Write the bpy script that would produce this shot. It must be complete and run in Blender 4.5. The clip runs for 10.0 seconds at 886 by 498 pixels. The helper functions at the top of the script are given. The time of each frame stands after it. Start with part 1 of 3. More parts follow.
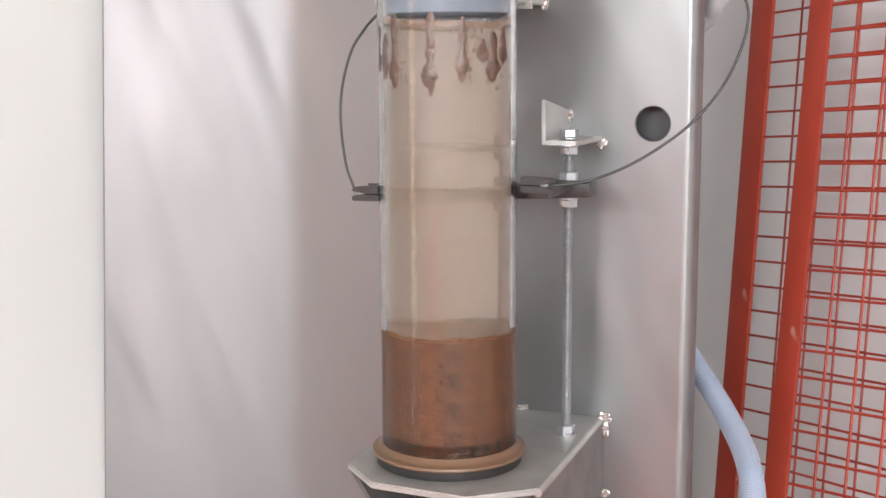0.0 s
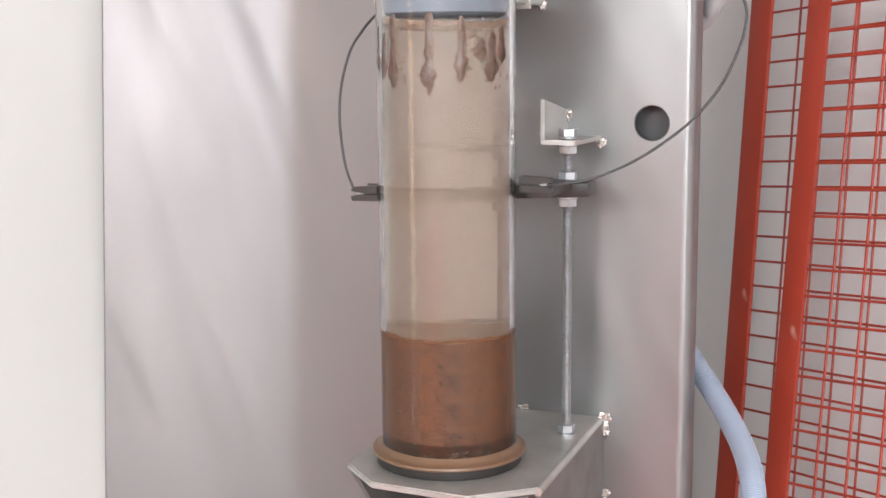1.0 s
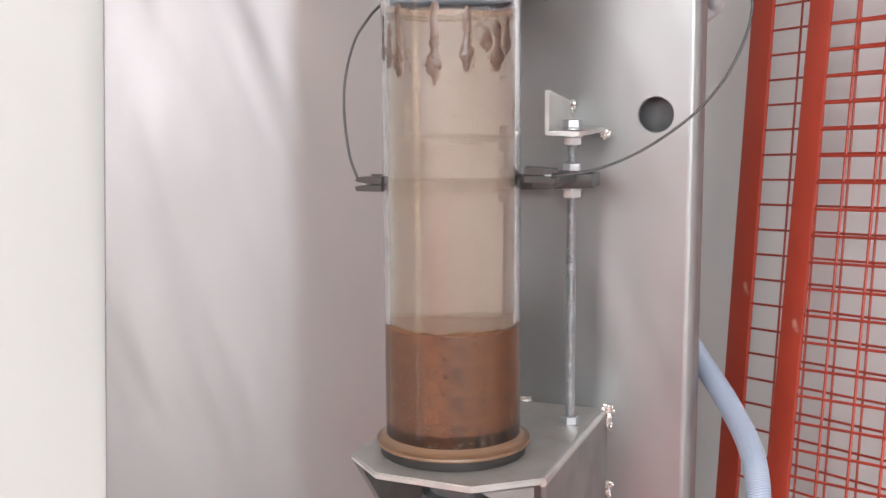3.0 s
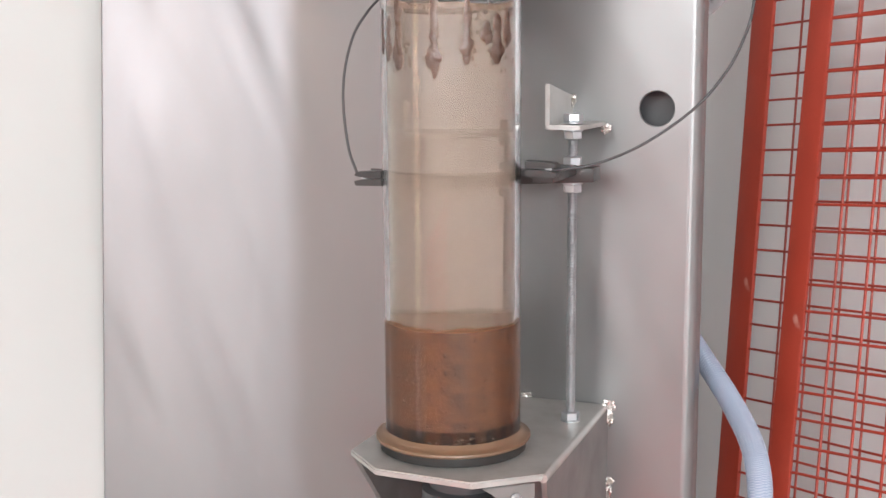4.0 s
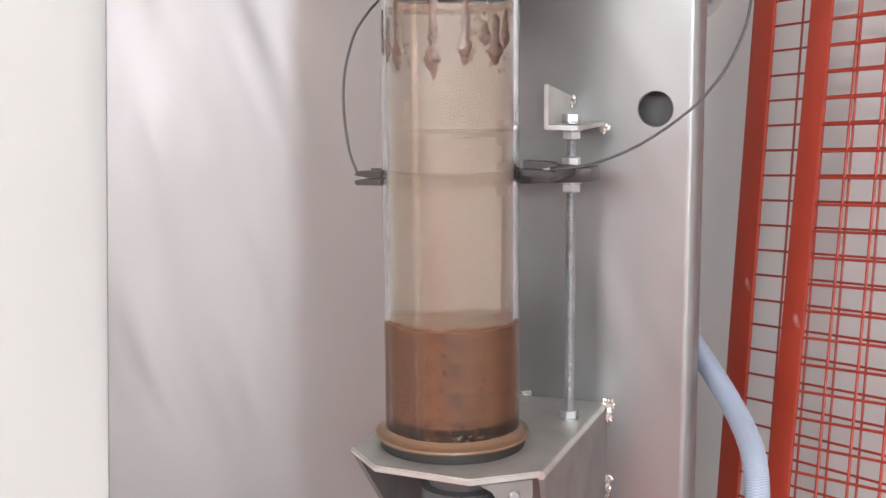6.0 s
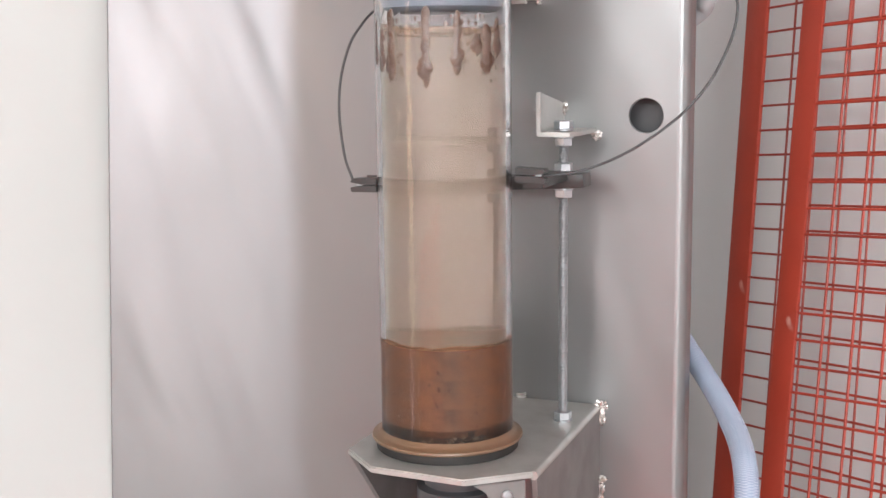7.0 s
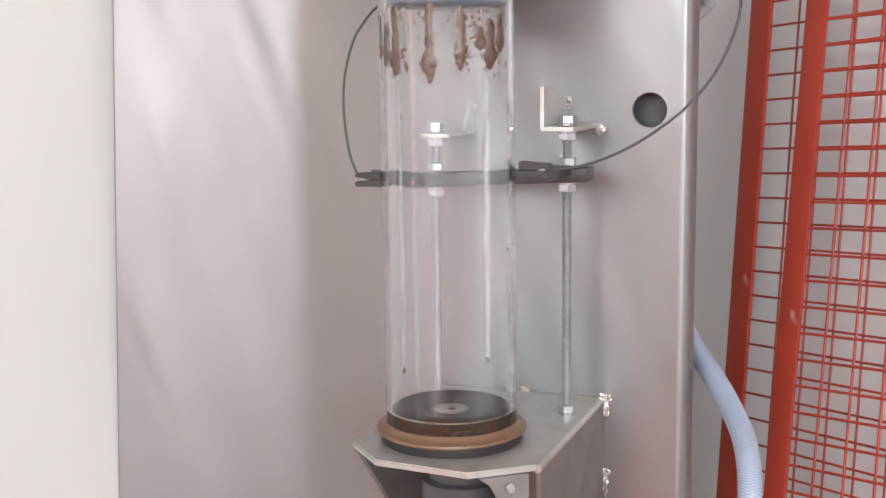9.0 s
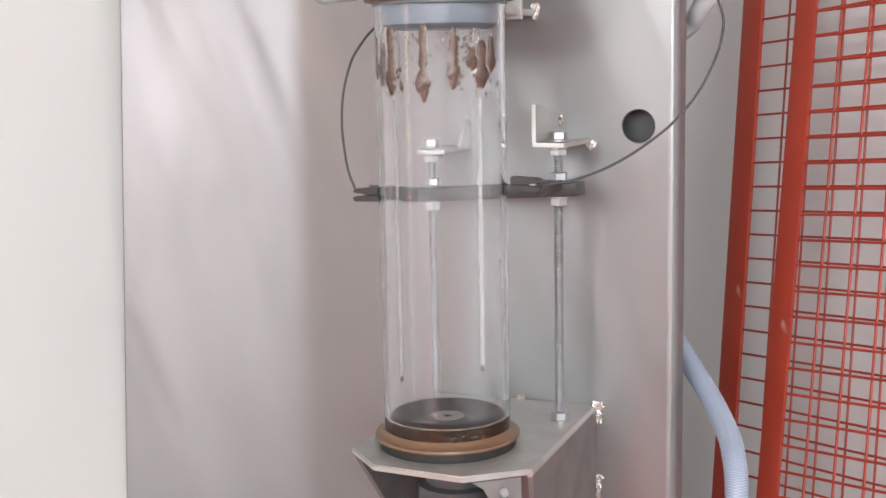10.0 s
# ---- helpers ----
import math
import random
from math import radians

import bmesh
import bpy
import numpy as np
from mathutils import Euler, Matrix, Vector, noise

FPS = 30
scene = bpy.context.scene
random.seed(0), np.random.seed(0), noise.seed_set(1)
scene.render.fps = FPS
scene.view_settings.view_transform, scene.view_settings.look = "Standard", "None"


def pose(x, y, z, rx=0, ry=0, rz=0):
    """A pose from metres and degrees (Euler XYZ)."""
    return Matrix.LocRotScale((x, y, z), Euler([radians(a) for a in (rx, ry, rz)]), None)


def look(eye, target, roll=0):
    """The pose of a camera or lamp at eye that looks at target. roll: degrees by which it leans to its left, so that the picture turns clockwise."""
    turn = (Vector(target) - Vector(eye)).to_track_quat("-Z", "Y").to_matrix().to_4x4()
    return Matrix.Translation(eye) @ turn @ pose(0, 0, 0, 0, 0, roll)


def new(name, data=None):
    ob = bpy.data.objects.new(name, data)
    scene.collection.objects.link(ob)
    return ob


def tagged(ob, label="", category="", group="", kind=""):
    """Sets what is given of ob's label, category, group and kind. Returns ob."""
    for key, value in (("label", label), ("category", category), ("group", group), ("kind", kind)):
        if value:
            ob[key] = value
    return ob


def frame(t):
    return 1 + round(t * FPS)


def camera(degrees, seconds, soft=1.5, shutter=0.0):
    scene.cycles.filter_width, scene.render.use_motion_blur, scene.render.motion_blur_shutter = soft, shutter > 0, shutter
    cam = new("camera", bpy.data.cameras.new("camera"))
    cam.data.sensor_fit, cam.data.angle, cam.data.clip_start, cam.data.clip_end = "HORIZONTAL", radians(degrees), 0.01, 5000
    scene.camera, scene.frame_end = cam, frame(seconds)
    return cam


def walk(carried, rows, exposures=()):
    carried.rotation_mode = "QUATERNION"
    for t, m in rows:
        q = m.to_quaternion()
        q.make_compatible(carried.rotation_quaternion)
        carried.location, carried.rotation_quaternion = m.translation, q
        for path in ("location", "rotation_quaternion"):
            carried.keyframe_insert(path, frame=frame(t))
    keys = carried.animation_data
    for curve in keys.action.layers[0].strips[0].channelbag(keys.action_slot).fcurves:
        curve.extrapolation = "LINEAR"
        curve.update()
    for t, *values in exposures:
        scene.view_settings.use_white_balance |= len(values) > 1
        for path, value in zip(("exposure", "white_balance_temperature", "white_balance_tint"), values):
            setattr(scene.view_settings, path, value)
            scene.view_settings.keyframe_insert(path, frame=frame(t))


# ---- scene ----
cam = camera(40.1, 10.0)
PATH = [
    (0, (0.076, -0.927, 1.511), (-0.074, 1.043, 1.203), -0.3),
    (0.5, (0.077, -0.928, 1.508), (-0.073, 1.043, 1.207), -0.5),
    (1, (0.077, -0.928, 1.508), (-0.074, 1.043, 1.206), -0.5),
    (1.5, (0.075, -0.928, 1.507), (-0.072, 1.043, 1.205), -0.5),
    (2, (0.075, -0.929, 1.507), (-0.075, 1.042, 1.202), -0.5),
    (2.5, (0.072, -0.929, 1.505), (-0.073, 1.042, 1.2), -0.4),
    (4, (0.068, -0.922, 1.499), (-0.072, 1.048, 1.19), -0.4),
    (4.5, (0.069, -0.924, 1.498), (-0.075, 1.047, 1.191), -0.3),
    (5, (0.069, -0.926, 1.498), (-0.075, 1.046, 1.193), -0.4),
    (5.5, (0.07, -0.925, 1.497), (-0.079, 1.046, 1.189), -0.3),
    (7, (0.086, -0.948, 1.503), (-0.077, 1.023, 1.201), -0.7),
    (7.5, (0.084, -0.95, 1.504), (-0.077, 1.02, 1.2), -0.7),
    (8, (0.086, -0.949, 1.503), (-0.081, 1.02, 1.193), -0.8),
    (8.5, (0.085, -0.945, 1.501), (-0.08, 1.023, 1.183), -0.7),
    (9, (0.088, -0.952, 1.504), (-0.085, 1.016, 1.192), -0.8),
    (9.5, (0.097, -0.974, 1.506), (-0.084, 0.996, 1.214), -1.2),
    (10, (0.102, -0.986, 1.508), (-0.085, 0.984, 1.219), -1.1),
]
walk(cam, [(t, look(eye, target, roll)) for t, eye, target, roll in PATH], [(0, -0.09), (5.5, -0.08), (7.0, -0.09), (8.5, -0.16), (10, -0.24)])

# ---- light ----
world = bpy.data.worlds.new("world")
scene.world = world
world.use_nodes = True
sky = world.node_tree.nodes.new("ShaderNodeTexSky")
sky.sky_type, sky.sun_disc, sky.sun_elevation, sky.sun_rotation = "NISHITA", False, radians(2), radians(230)
back = world.node_tree.nodes["Background"]
back.inputs[1].default_value = 0.12
world.node_tree.links.new(sky.outputs[0], back.inputs[0])

# the room: local x runs along the wall behind the fence, local y along the panelled wall
ROOM = pose(0.4175, 0.631, 0, 0, 0, -53.13)
# the machine: origin on the shelf under the tube, x along the column's face, y into it
MACHINE = pose(0.012, -0.006, 1.2, 0, 0, -17)


def window_light(name, x, y, z, rz, width, height, watts, colour):
    lamp = bpy.data.lights.new(name, "AREA")
    lamp.shape, lamp.size, lamp.size_y, lamp.energy, lamp.color = "RECTANGLE", width, height, watts, colour
    ob = new(name, lamp)
    ob.matrix_world = ROOM @ pose(x, y, z, 90, 0, rz)
    return ob


window_light("window_light", 4.48, -2.6, 2.2, 90, 2.0, 0.3, 132, (0.935, 0.97, 0.99))
window_light("window_light", 3.05, -4.48, 2.4, 0, 2.7, 1.0, 104, (0.915, 0.965, 0.985))
window_light("window_light", 0.0, -4.48, 1.35, 0, 0.38, 2.66, 10.5, (0.975, 0.965, 1.0))
# weak low sun through the tall door opening, along the panelled wall
sun_data = bpy.data.lights.new("sun", "SUN")
sun_data.energy, sun_data.angle, sun_data.color = 0.39, radians(0.35), (0.86, 0.89, 1.0)
sun = new("sun", sun_data)
sun.matrix_world = ROOM @ pose(0, 0, 4, 88, 0, 2.9)


# ---- materials ----
def material(name, colour, rough=0.5, metal=0.0, grain=0.0, scale=20.0, bump=0.0, bump_scale=200.0, stain=None, stain_scale=4.0,
             stain_amount=0.5, stretch=(1, 1, 1), turn=(0, 0, 0), random_value=0.0, stain_from=0.5, **extra):
    """Principled surface with grain and stains in its colour, varied gloss and fine relief."""
    m = bpy.data.materials.new(name)
    m.use_nodes = True
    n, l = m.node_tree.nodes, m.node_tree.links
    bsdf = n["Principled BSDF"]
    bsdf.inputs["Metallic"].default_value = metal
    for key, value in extra.items():
        bsdf.inputs[key.replace("_", " ")].default_value = value
    coord = n.new("ShaderNodeTexCoord")
    mapping = n.new("ShaderNodeMapping")
    mapping.inputs["Scale"].default_value = stretch
    turned = n.new("ShaderNodeMapping")
    turned.inputs["Rotation"].default_value = [radians(a) for a in turn]
    l.new(coord.outputs["Object"], turned.inputs[0])
    l.new(turned.outputs[0], mapping.inputs[0])

    def noise_at(s, detail=4.0):
        tex = n.new("ShaderNodeTexNoise")
        tex.inputs["Scale"].default_value, tex.inputs["Detail"].default_value = s, detail
        l.new(mapping.outputs[0], tex.inputs["Vector"])
        return tex.outputs["Fac"]

    def mixed(fac, a, b, mode="MIX"):
        mix = n.new("ShaderNodeMix")
        mix.data_type, mix.blend_type = "RGBA", mode
        for socket, value in ((mix.inputs[0], fac), (mix.inputs[6], a), (mix.inputs[7], b)):
            if isinstance(value, (int, float)):
                socket.default_value = value
            elif isinstance(value, tuple):
                socket.default_value = (*value, 1)
            else:
                l.new(value, socket)
        return mix.outputs[2]

    def ramp(value, lo, hi, low, high):
        r = n.new("ShaderNodeMapRange")
        l.new(value, r.inputs[0])
        for i, v in enumerate((lo, hi, low, high)):
            r.inputs[i + 1].default_value = v
        return r.outputs[0]

    base = mixed(ramp(noise_at(scale), 0.3, 0.7, 0, 1), tuple(c * (1 - grain) for c in colour), tuple(min(1, c * (1 + grain)) for c in colour))
    if stain:
        base = mixed(ramp(noise_at(stain_scale, 6), stain_from, stain_from + 0.22 if stain_from < 0.55 else stain_from + 0.05, 0, stain_amount), base, stain)
    if random_value:
        info = n.new("ShaderNodeObjectInfo")
        bright = n.new("ShaderNodeHueSaturation")
        l.new(ramp(info.outputs["Random"], 0, 1, 1 - random_value, 1 + random_value), bright.inputs["Value"])
        l.new(base, bright.inputs["Color"])
        base = bright.outputs[0]
    l.new(base, bsdf.inputs["Base Color"])
    l.new(ramp(noise_at(scale * 0.6), 0.3, 0.7, max(0.02, rough * 0.85), min(1, rough * 1.15)), bsdf.inputs["Roughness"])
    if bump:
        b = n.new("ShaderNodeBump")
        b.inputs["Strength"].default_value, b.inputs["Distance"].default_value = bump, 0.001
        l.new(noise_at(bump_scale), b.inputs["Height"])
        l.new(b.outputs[0], bsdf.inputs["Normal"])
    return m


def wavy(m, scale, strength, stretch, turn):
    """Adds the slow dents of rolled sheet to a surface's relief."""
    n, l = m.node_tree.nodes, m.node_tree.links
    old = n["Principled BSDF"].inputs["Normal"].links[0].from_socket
    coord, mapping, tex, b = n.new("ShaderNodeTexCoord"), n.new("ShaderNodeMapping"), n.new("ShaderNodeTexNoise"), n.new("ShaderNodeBump")
    turned = n.new("ShaderNodeMapping")
    turned.inputs["Rotation"].default_value = (0, radians(turn), 0)
    mapping.inputs["Scale"].default_value = stretch
    tex.inputs["Scale"].default_value, tex.inputs["Detail"].default_value = scale, 2
    b.inputs["Strength"].default_value, b.inputs["Distance"].default_value = strength, 0.01
    l.new(coord.outputs["Object"], turned.inputs[0])
    l.new(turned.outputs[0], mapping.inputs[0])
    l.new(mapping.outputs[0], tex.inputs["Vector"])
    l.new(tex.outputs["Fac"], b.inputs["Height"])
    l.new(old, b.inputs["Normal"])
    l.new(b.outputs[0], n["Principled BSDF"].inputs["Normal"])
    return m


def see_through(m, amount, vary=0.0, scale=40.0):
    """Lets part of the light pass straight through a murky surface, in upright streaks where it varies."""
    n, l = m.node_tree.nodes, m.node_tree.links
    clear, mix = n.new("ShaderNodeBsdfTransparent"), n.new("ShaderNodeMixShader")
    mix.inputs[0].default_value = amount
    if vary:
        coord, mapping, tex, r = n.new("ShaderNodeTexCoord"), n.new("ShaderNodeMapping"), n.new("ShaderNodeTexNoise"), n.new("ShaderNodeMapRange")
        mapping.inputs["Scale"].default_value = (1, 1, 0.03)
        tex.inputs["Scale"].default_value, tex.inputs["Detail"].default_value = scale, 5
        l.new(coord.outputs["Object"], mapping.inputs[0])
        l.new(mapping.outputs[0], tex.inputs["Vector"])
        l.new(tex.outputs["Fac"], r.inputs[0])
        for i, v in enumerate((0.35, 0.7, amount + vary, amount - vary)):
            r.inputs[i + 1].default_value = v
        l.new(r.outputs[0], mix.inputs[0])
    l.new(n["Principled BSDF"].outputs[0], mix.inputs[1])
    l.new(clear.outputs[0], mix.inputs[2])
    l.new(mix.outputs[0], n["Material Output"].inputs[0])
    return m


def murky(m, amount):
    """Water with suspended mud: part of the light is scattered back, the rest is bent as by water."""
    n, l = m.node_tree.nodes, m.node_tree.links
    bent, mix = n.new("ShaderNodeBsdfRefraction"), n.new("ShaderNodeMixShader")
    bent.inputs["IOR"].default_value, bent.inputs["Roughness"].default_value = 1.33, 0.02
    mix.inputs[0].default_value = amount
    l.new(n["Principled BSDF"].outputs[0], mix.inputs[1])
    l.new(bent.outputs[0], mix.inputs[2])
    l.new(mix.outputs[0], n["Material Output"].inputs[0])
    return m


WALL_PLAIN = material("white_wall_paint", (0.78, 0.77, 0.77), 0.5, 0, 0.012, 3, 0.1, 60)
WALL = material("white_wall_panel", (0.605, 0.628, 0.608), 0.32, 0, 0.012, 3, 0.05, 60, (0.60, 0.59, 0.57), 2.2, 0.25, (1, 1, 0.25))
PLASTER = material("plaster", (0.82, 0.80, 0.79), 0.7, 0, 0.03, 8, 0.2, 90)
# red of the unseen surfaces added to tint the column's reflection
UNSEEN_RED = material("unseen_red_paint", (0.61, 0.06, 0.038), 0.5, 0, 0.06, 6, 0.1, 90)
FLOOR = material("concrete_floor", (0.45, 0.42, 0.41), 0.13, 0, 0.1, 6, 0.3, 120, (0.25, 0.22, 0.21), 1.5, 0.5)
ZINC = wavy(material("galvanised_steel", (0.270, 0.275, 0.277), 0.37, 0.74, 0.03, 9, 0.006, 300, (0.240, 0.244, 0.246), 5, 0.3, (1, 1, 0.4), Anisotropic=0.6, Anisotropic_Rotation=0.25), 9, 0.6, (1, 1, 0.22), 24)
ZINC_SHELF = material("galvanised_shelf", (0.50, 0.495, 0.475), 0.45, 0.7, 0.07, 40, 0.15, 500, (0.35, 0.335, 0.31), 30, 0.5)
# darker copy of the shelf zinc: shade on its folded-down faces put into the colour
ZINC_SHADED = material("shaded_galvanised_side", (0.25, 0.24, 0.235), 0.5, 0.7, 0.08, 40, 0.15, 500, (0.20, 0.185, 0.18), 25, 0.5)
BRIGHT = material("bright_zinc", (0.44, 0.46, 0.48), 0.34, 0.9, 0.06, 150, 0.1, 900)
ROD = material("threaded_zinc", (0.40, 0.41, 0.42), 0.45, 0.85, 0.12, 90, 0.1, 900, (0.36, 0.36, 0.36), 60, 0.6)
WELD = material("weld_metal", (0.60, 0.58, 0.56), 0.25, 0.9, 0.2, 200, 0.8, 400, (0.40, 0.30, 0.22), 150, 0.6)
RED_BAR = material("scuffed_red_coat", (0.35, 0.044, 0.024), 0.42, 0, 0.07, 30, 0.25, 350, (0.75, 0.50, 0.42), 26, 0.6, (1, 1, 0.5), stain_from=0.66)
RED_WIRE = material("red_wire_coat", (0.36, 0.040, 0.020), 0.45, 0, 0.08, 40, 0.1, 400, (0.20, 0.03, 0.02), 30, 0.4, random_value=0.12)
PLUG = material("muddy_black_rubber", (0.016, 0.013, 0.011), 0.7, 0, 0.15, 60, 0.1, 500, (0.05, 0.03, 0.02), 60, 0.5)
BLACK = material("black_plastic", (0.035, 0.034, 0.033), 0.42, 0, 0.1, 60, 0.1, 500)
RUBBER = material("dark_rubber", (0.016, 0.015, 0.014), 0.6, 0, 0.15, 60, 0.1, 500, (0.04, 0.028, 0.02), 40, 0.5)
GREY_PVC = material("grey_pvc", (0.06, 0.06, 0.064), 0.4, 0, 0.06, 40, 0.05, 300)
HOSE_GREY = material("grey_hose", (0.42, 0.43, 0.44), 0.4, 0, 0.05, 40, 0.05, 300)
TAN = material("tan_gasket", (0.155, 0.089, 0.048), 0.38, 0, 0.10, 45, 0.1, 300, (0.16, 0.085, 0.05), 26, 0.7)
CAP_BLUE = material("blue_grey_cap", (0.135, 0.155, 0.185), 0.35, 0, 0.1, 30, 0.1, 300, (0.30, 0.24, 0.2), 25, 0.4)
CABLE = material("black_cable", (0.05, 0.05, 0.052), 0.45, 0, 0.05, 100)
ACRYLIC = material("clear_acrylic", (0.97, 0.975, 0.98), 0.03, 0, 0, 20, Transmission_Weight=1.0, IOR=1.25, Specular_IOR_Level=1.0)
CLEAR_ROD = material("clear_rod", (0.9, 0.9, 0.9), 0.06, 0, 0, 20, Transmission_Weight=1.0, IOR=1.3)
HOSE_CLEAR = material("clear_blue_hose", (0.27, 0.33, 0.43), 0.2, 0, 0.05, 60)
BRAID = material("white_braid", (0.40, 0.46, 0.56), 0.5)
DRAIN = material("dull_grey_plastic", (0.16, 0.15, 0.14), 0.6, 0, 0.1, 90, 0.1, 300, (0.07, 0.045, 0.03), 120, 0.6)
WATER_TOP = see_through(material("murky_water", (0.285, 0.194, 0.122), 0.4, 0, 0.05, 22, 0, 100, (0.215, 0.140, 0.083), 16, 0.5, (1, 1, 0.12)), 0.765)
WATER = murky(material("murky_water", (0.254, 0.170, 0.111), 0.4, 0, 0.13, 48, 0, 100, (0.198, 0.128, 0.081), 16, 0.5, (1, 1, 0.03)), 0.60)
SEDIMENT = material("settled_mud", (0.087, 0.029, 0.0070), 0.62, 0, 0.30, 70, 0.3, 300, (0.040, 0.015, 0.007), 260, 0.5)
GRIT = material("dark_grit", (0.050, 0.020, 0.009), 0.8, 0, 0.2, 200)
CLOUD = see_through(material("loose_orange_mud", (0.175, 0.060, 0.014), 0.6, 0, 0.2, 90), 0.32)
SCUM = see_through(material("scum", (0.20, 0.125, 0.085), 0.3, 0, 0.3, 90), 0.3)
MUD = material("wet_mud", (0.098, 0.056, 0.041), 0.28, 0, 0.16, 120, 0.4, 300, (0.05, 0.03, 0.024), 80, 0.5)
DRIED = material("dried_mud", (0.10, 0.065, 0.045), 0.9, 0, 0.2, 200, 0.3, 400, (0.12, 0.07, 0.045), 150, 0.6)
LED = material("red_led", (0.9, 0.05, 0.03), 0.4, Emission_Strength=0.8, Emission_Color=(1, 0.12, 0.08, 1))
STREAK = see_through(material("wet_streak", (0.70, 0.68, 0.67), 0.25), 0.70)
FILM = see_through(material("residue_film", (0.78, 0.78, 0.80), 0.4), 0.97, 0.028)


# ---- mesh helpers ----
def mesh_of(name, bm, smooth=True, angle=35):
    me = bpy.data.meshes.new(name)
    bmesh.ops.recalc_face_normals(bm, faces=bm.faces)
    for f in bm.faces:
        f.smooth = smooth
    for e in bm.edges:
        if len(e.link_faces) == 2 and e.calc_face_angle(0) > radians(angle):
            e.smooth = False
    bm.to_mesh(me)
    bm.free()
    return me


def part(name, bm, mat, parent=None, label="", at=None, smooth=True):
    me = bm if isinstance(bm, bpy.types.Mesh) else mesh_of(name, bm, smooth)
    if not me.materials:
        me.materials.append(mat)
    ob = new(name, me)
    if parent:
        ob.parent = parent
    if at is not None:
        ob.matrix_basis = at
    if label:
        ob["label"] = label
    return ob


def thing(name, at, label, category, group="", kind=""):
    ob = new(name)
    ob.empty_display_size = 0.02
    ob.matrix_world = at
    return tagged(ob, label, category, group, kind)


def add_box(bm, x0, y0, z0, x1, y1, z1, bevel=0.0, m=None):
    b = bmesh.new()
    bmesh.ops.create_cube(b, size=1)
    bmesh.ops.transform(b, verts=b.verts, matrix=Matrix.Translation(((x0 + x1) / 2, (y0 + y1) / 2, (z0 + z1) / 2)) @ Matrix.Diagonal((x1 - x0, y1 - y0, z1 - z0, 1)))
    if bevel:
        bmesh.ops.bevel(b, geom=b.edges[:], offset=bevel, segments=2, affect="EDGES", profile=0.6)
    if m is not None:
        bmesh.ops.transform(b, verts=b.verts, matrix=m)
    join(bm, b)
    return bm


def join(bm, b):
    me = bpy.data.meshes.new("piece")
    b.to_mesh(me)
    b.free()
    bm.from_mesh(me)
    bpy.data.meshes.remove(me)
    return bm


def box(*a, **k):
    return add_box(bmesh.new(), *a, **k)


def prism(points, z0, z1, bevel=0.0):
    """A plate of polygonal outline between two heights."""
    bm = bmesh.new()
    low = [bm.verts.new((x, y, z0)) for x, y in points]
    high = [bm.verts.new((x, y, z1)) for x, y in points]
    bm.faces.new(low[::-1])
    bm.faces.new(high)
    for i in range(len(points)):
        j = (i + 1) % len(points)
        bm.faces.new((low[i], low[j], high[j], high[i]))
    if bevel:
        bmesh.ops.bevel(bm, geom=bm.edges[:], offset=bevel, segments=2, affect="EDGES")
    return bm


def lathe(profile, segments=48, closed=False, m=None, wobble=None):
    """A turned body: profile of (radius, height)."""
    bm = bmesh.new()
    rings = []
    for k, (r, z) in enumerate(profile):
        ring = []
        for i in range(segments):
            a = 2 * math.pi * i / segments
            rr, zz = (r, z) if wobble is None else wobble(k, a, r, z)
            ring.append(bm.verts.new((rr * math.cos(a), rr * math.sin(a), zz)))
        rings.append(ring)
    pairs = list(zip(rings, rings[1:]))
    if closed:
        pairs.append((rings[-1], rings[0]))
    for a, b in pairs:
        for i in range(segments):
            j = (i + 1) % segments
            bm.faces.new((a[i], a[j], b[j], b[i]))
    if not closed:
        bm.faces.new(rings[0][::-1])
        bm.faces.new(rings[-1])
    if m is not None:
        bmesh.ops.transform(bm, verts=bm.verts, matrix=m)
    return bm


def skin(r, height, segments=96):
    """An upright round skin, open above and below, facing outwards."""
    bm = bmesh.new()
    cols = [[bm.verts.new((r * math.cos(2 * math.pi * i / segments), r * math.sin(2 * math.pi * i / segments), z)) for z in (0, height)] for i in range(segments)]
    for a, b in zip(cols, cols[1:] + cols[:1]):
        bm.faces.new((a[0], b[0], b[1], a[1]))
    return bm


def spline(points, steps=14):
    """Points along a smooth curve through the given ones."""
    p = [Vector(q) for q in points]
    p = [2 * p[0] - p[1]] + p + [2 * p[-1] - p[-2]]
    out = []
    for i in range(1, len(p) - 2):
        for k in range(steps):
            t = k / steps
            a, b, c, d = p[i - 1:i + 3]
            out.append(0.5 * (2 * b + (c - a) * t + (2 * a - 5 * b + 4 * c - d) * t * t + (3 * b - a - 3 * c + d) * t ** 3))
    return out + [p[-2]]


def sweep(points, radius, sides=12):
    """A round cord along a line of points."""
    bm = bmesh.new()
    rings, up = [], Vector((0.13, 0.31, 0.94))
    for i, q in enumerate(points):
        d = (points[min(i + 1, len(points) - 1)] - points[max(i - 1, 0)]).normalized()
        side = d.cross(up).normalized()
        top = side.cross(d)
        up = top
        rings.append([bm.verts.new(q + radius * (math.cos(2 * math.pi * k / sides) * side + math.sin(2 * math.pi * k / sides) * top)) for k in range(sides)])
    for a, b in zip(rings, rings[1:]):
        for i in range(sides):
            j = (i + 1) % sides
            bm.faces.new((a[i], a[j], b[j], b[i]))
    bm.faces.new(rings[0][::-1])
    bm.faces.new(rings[-1])
    return bm


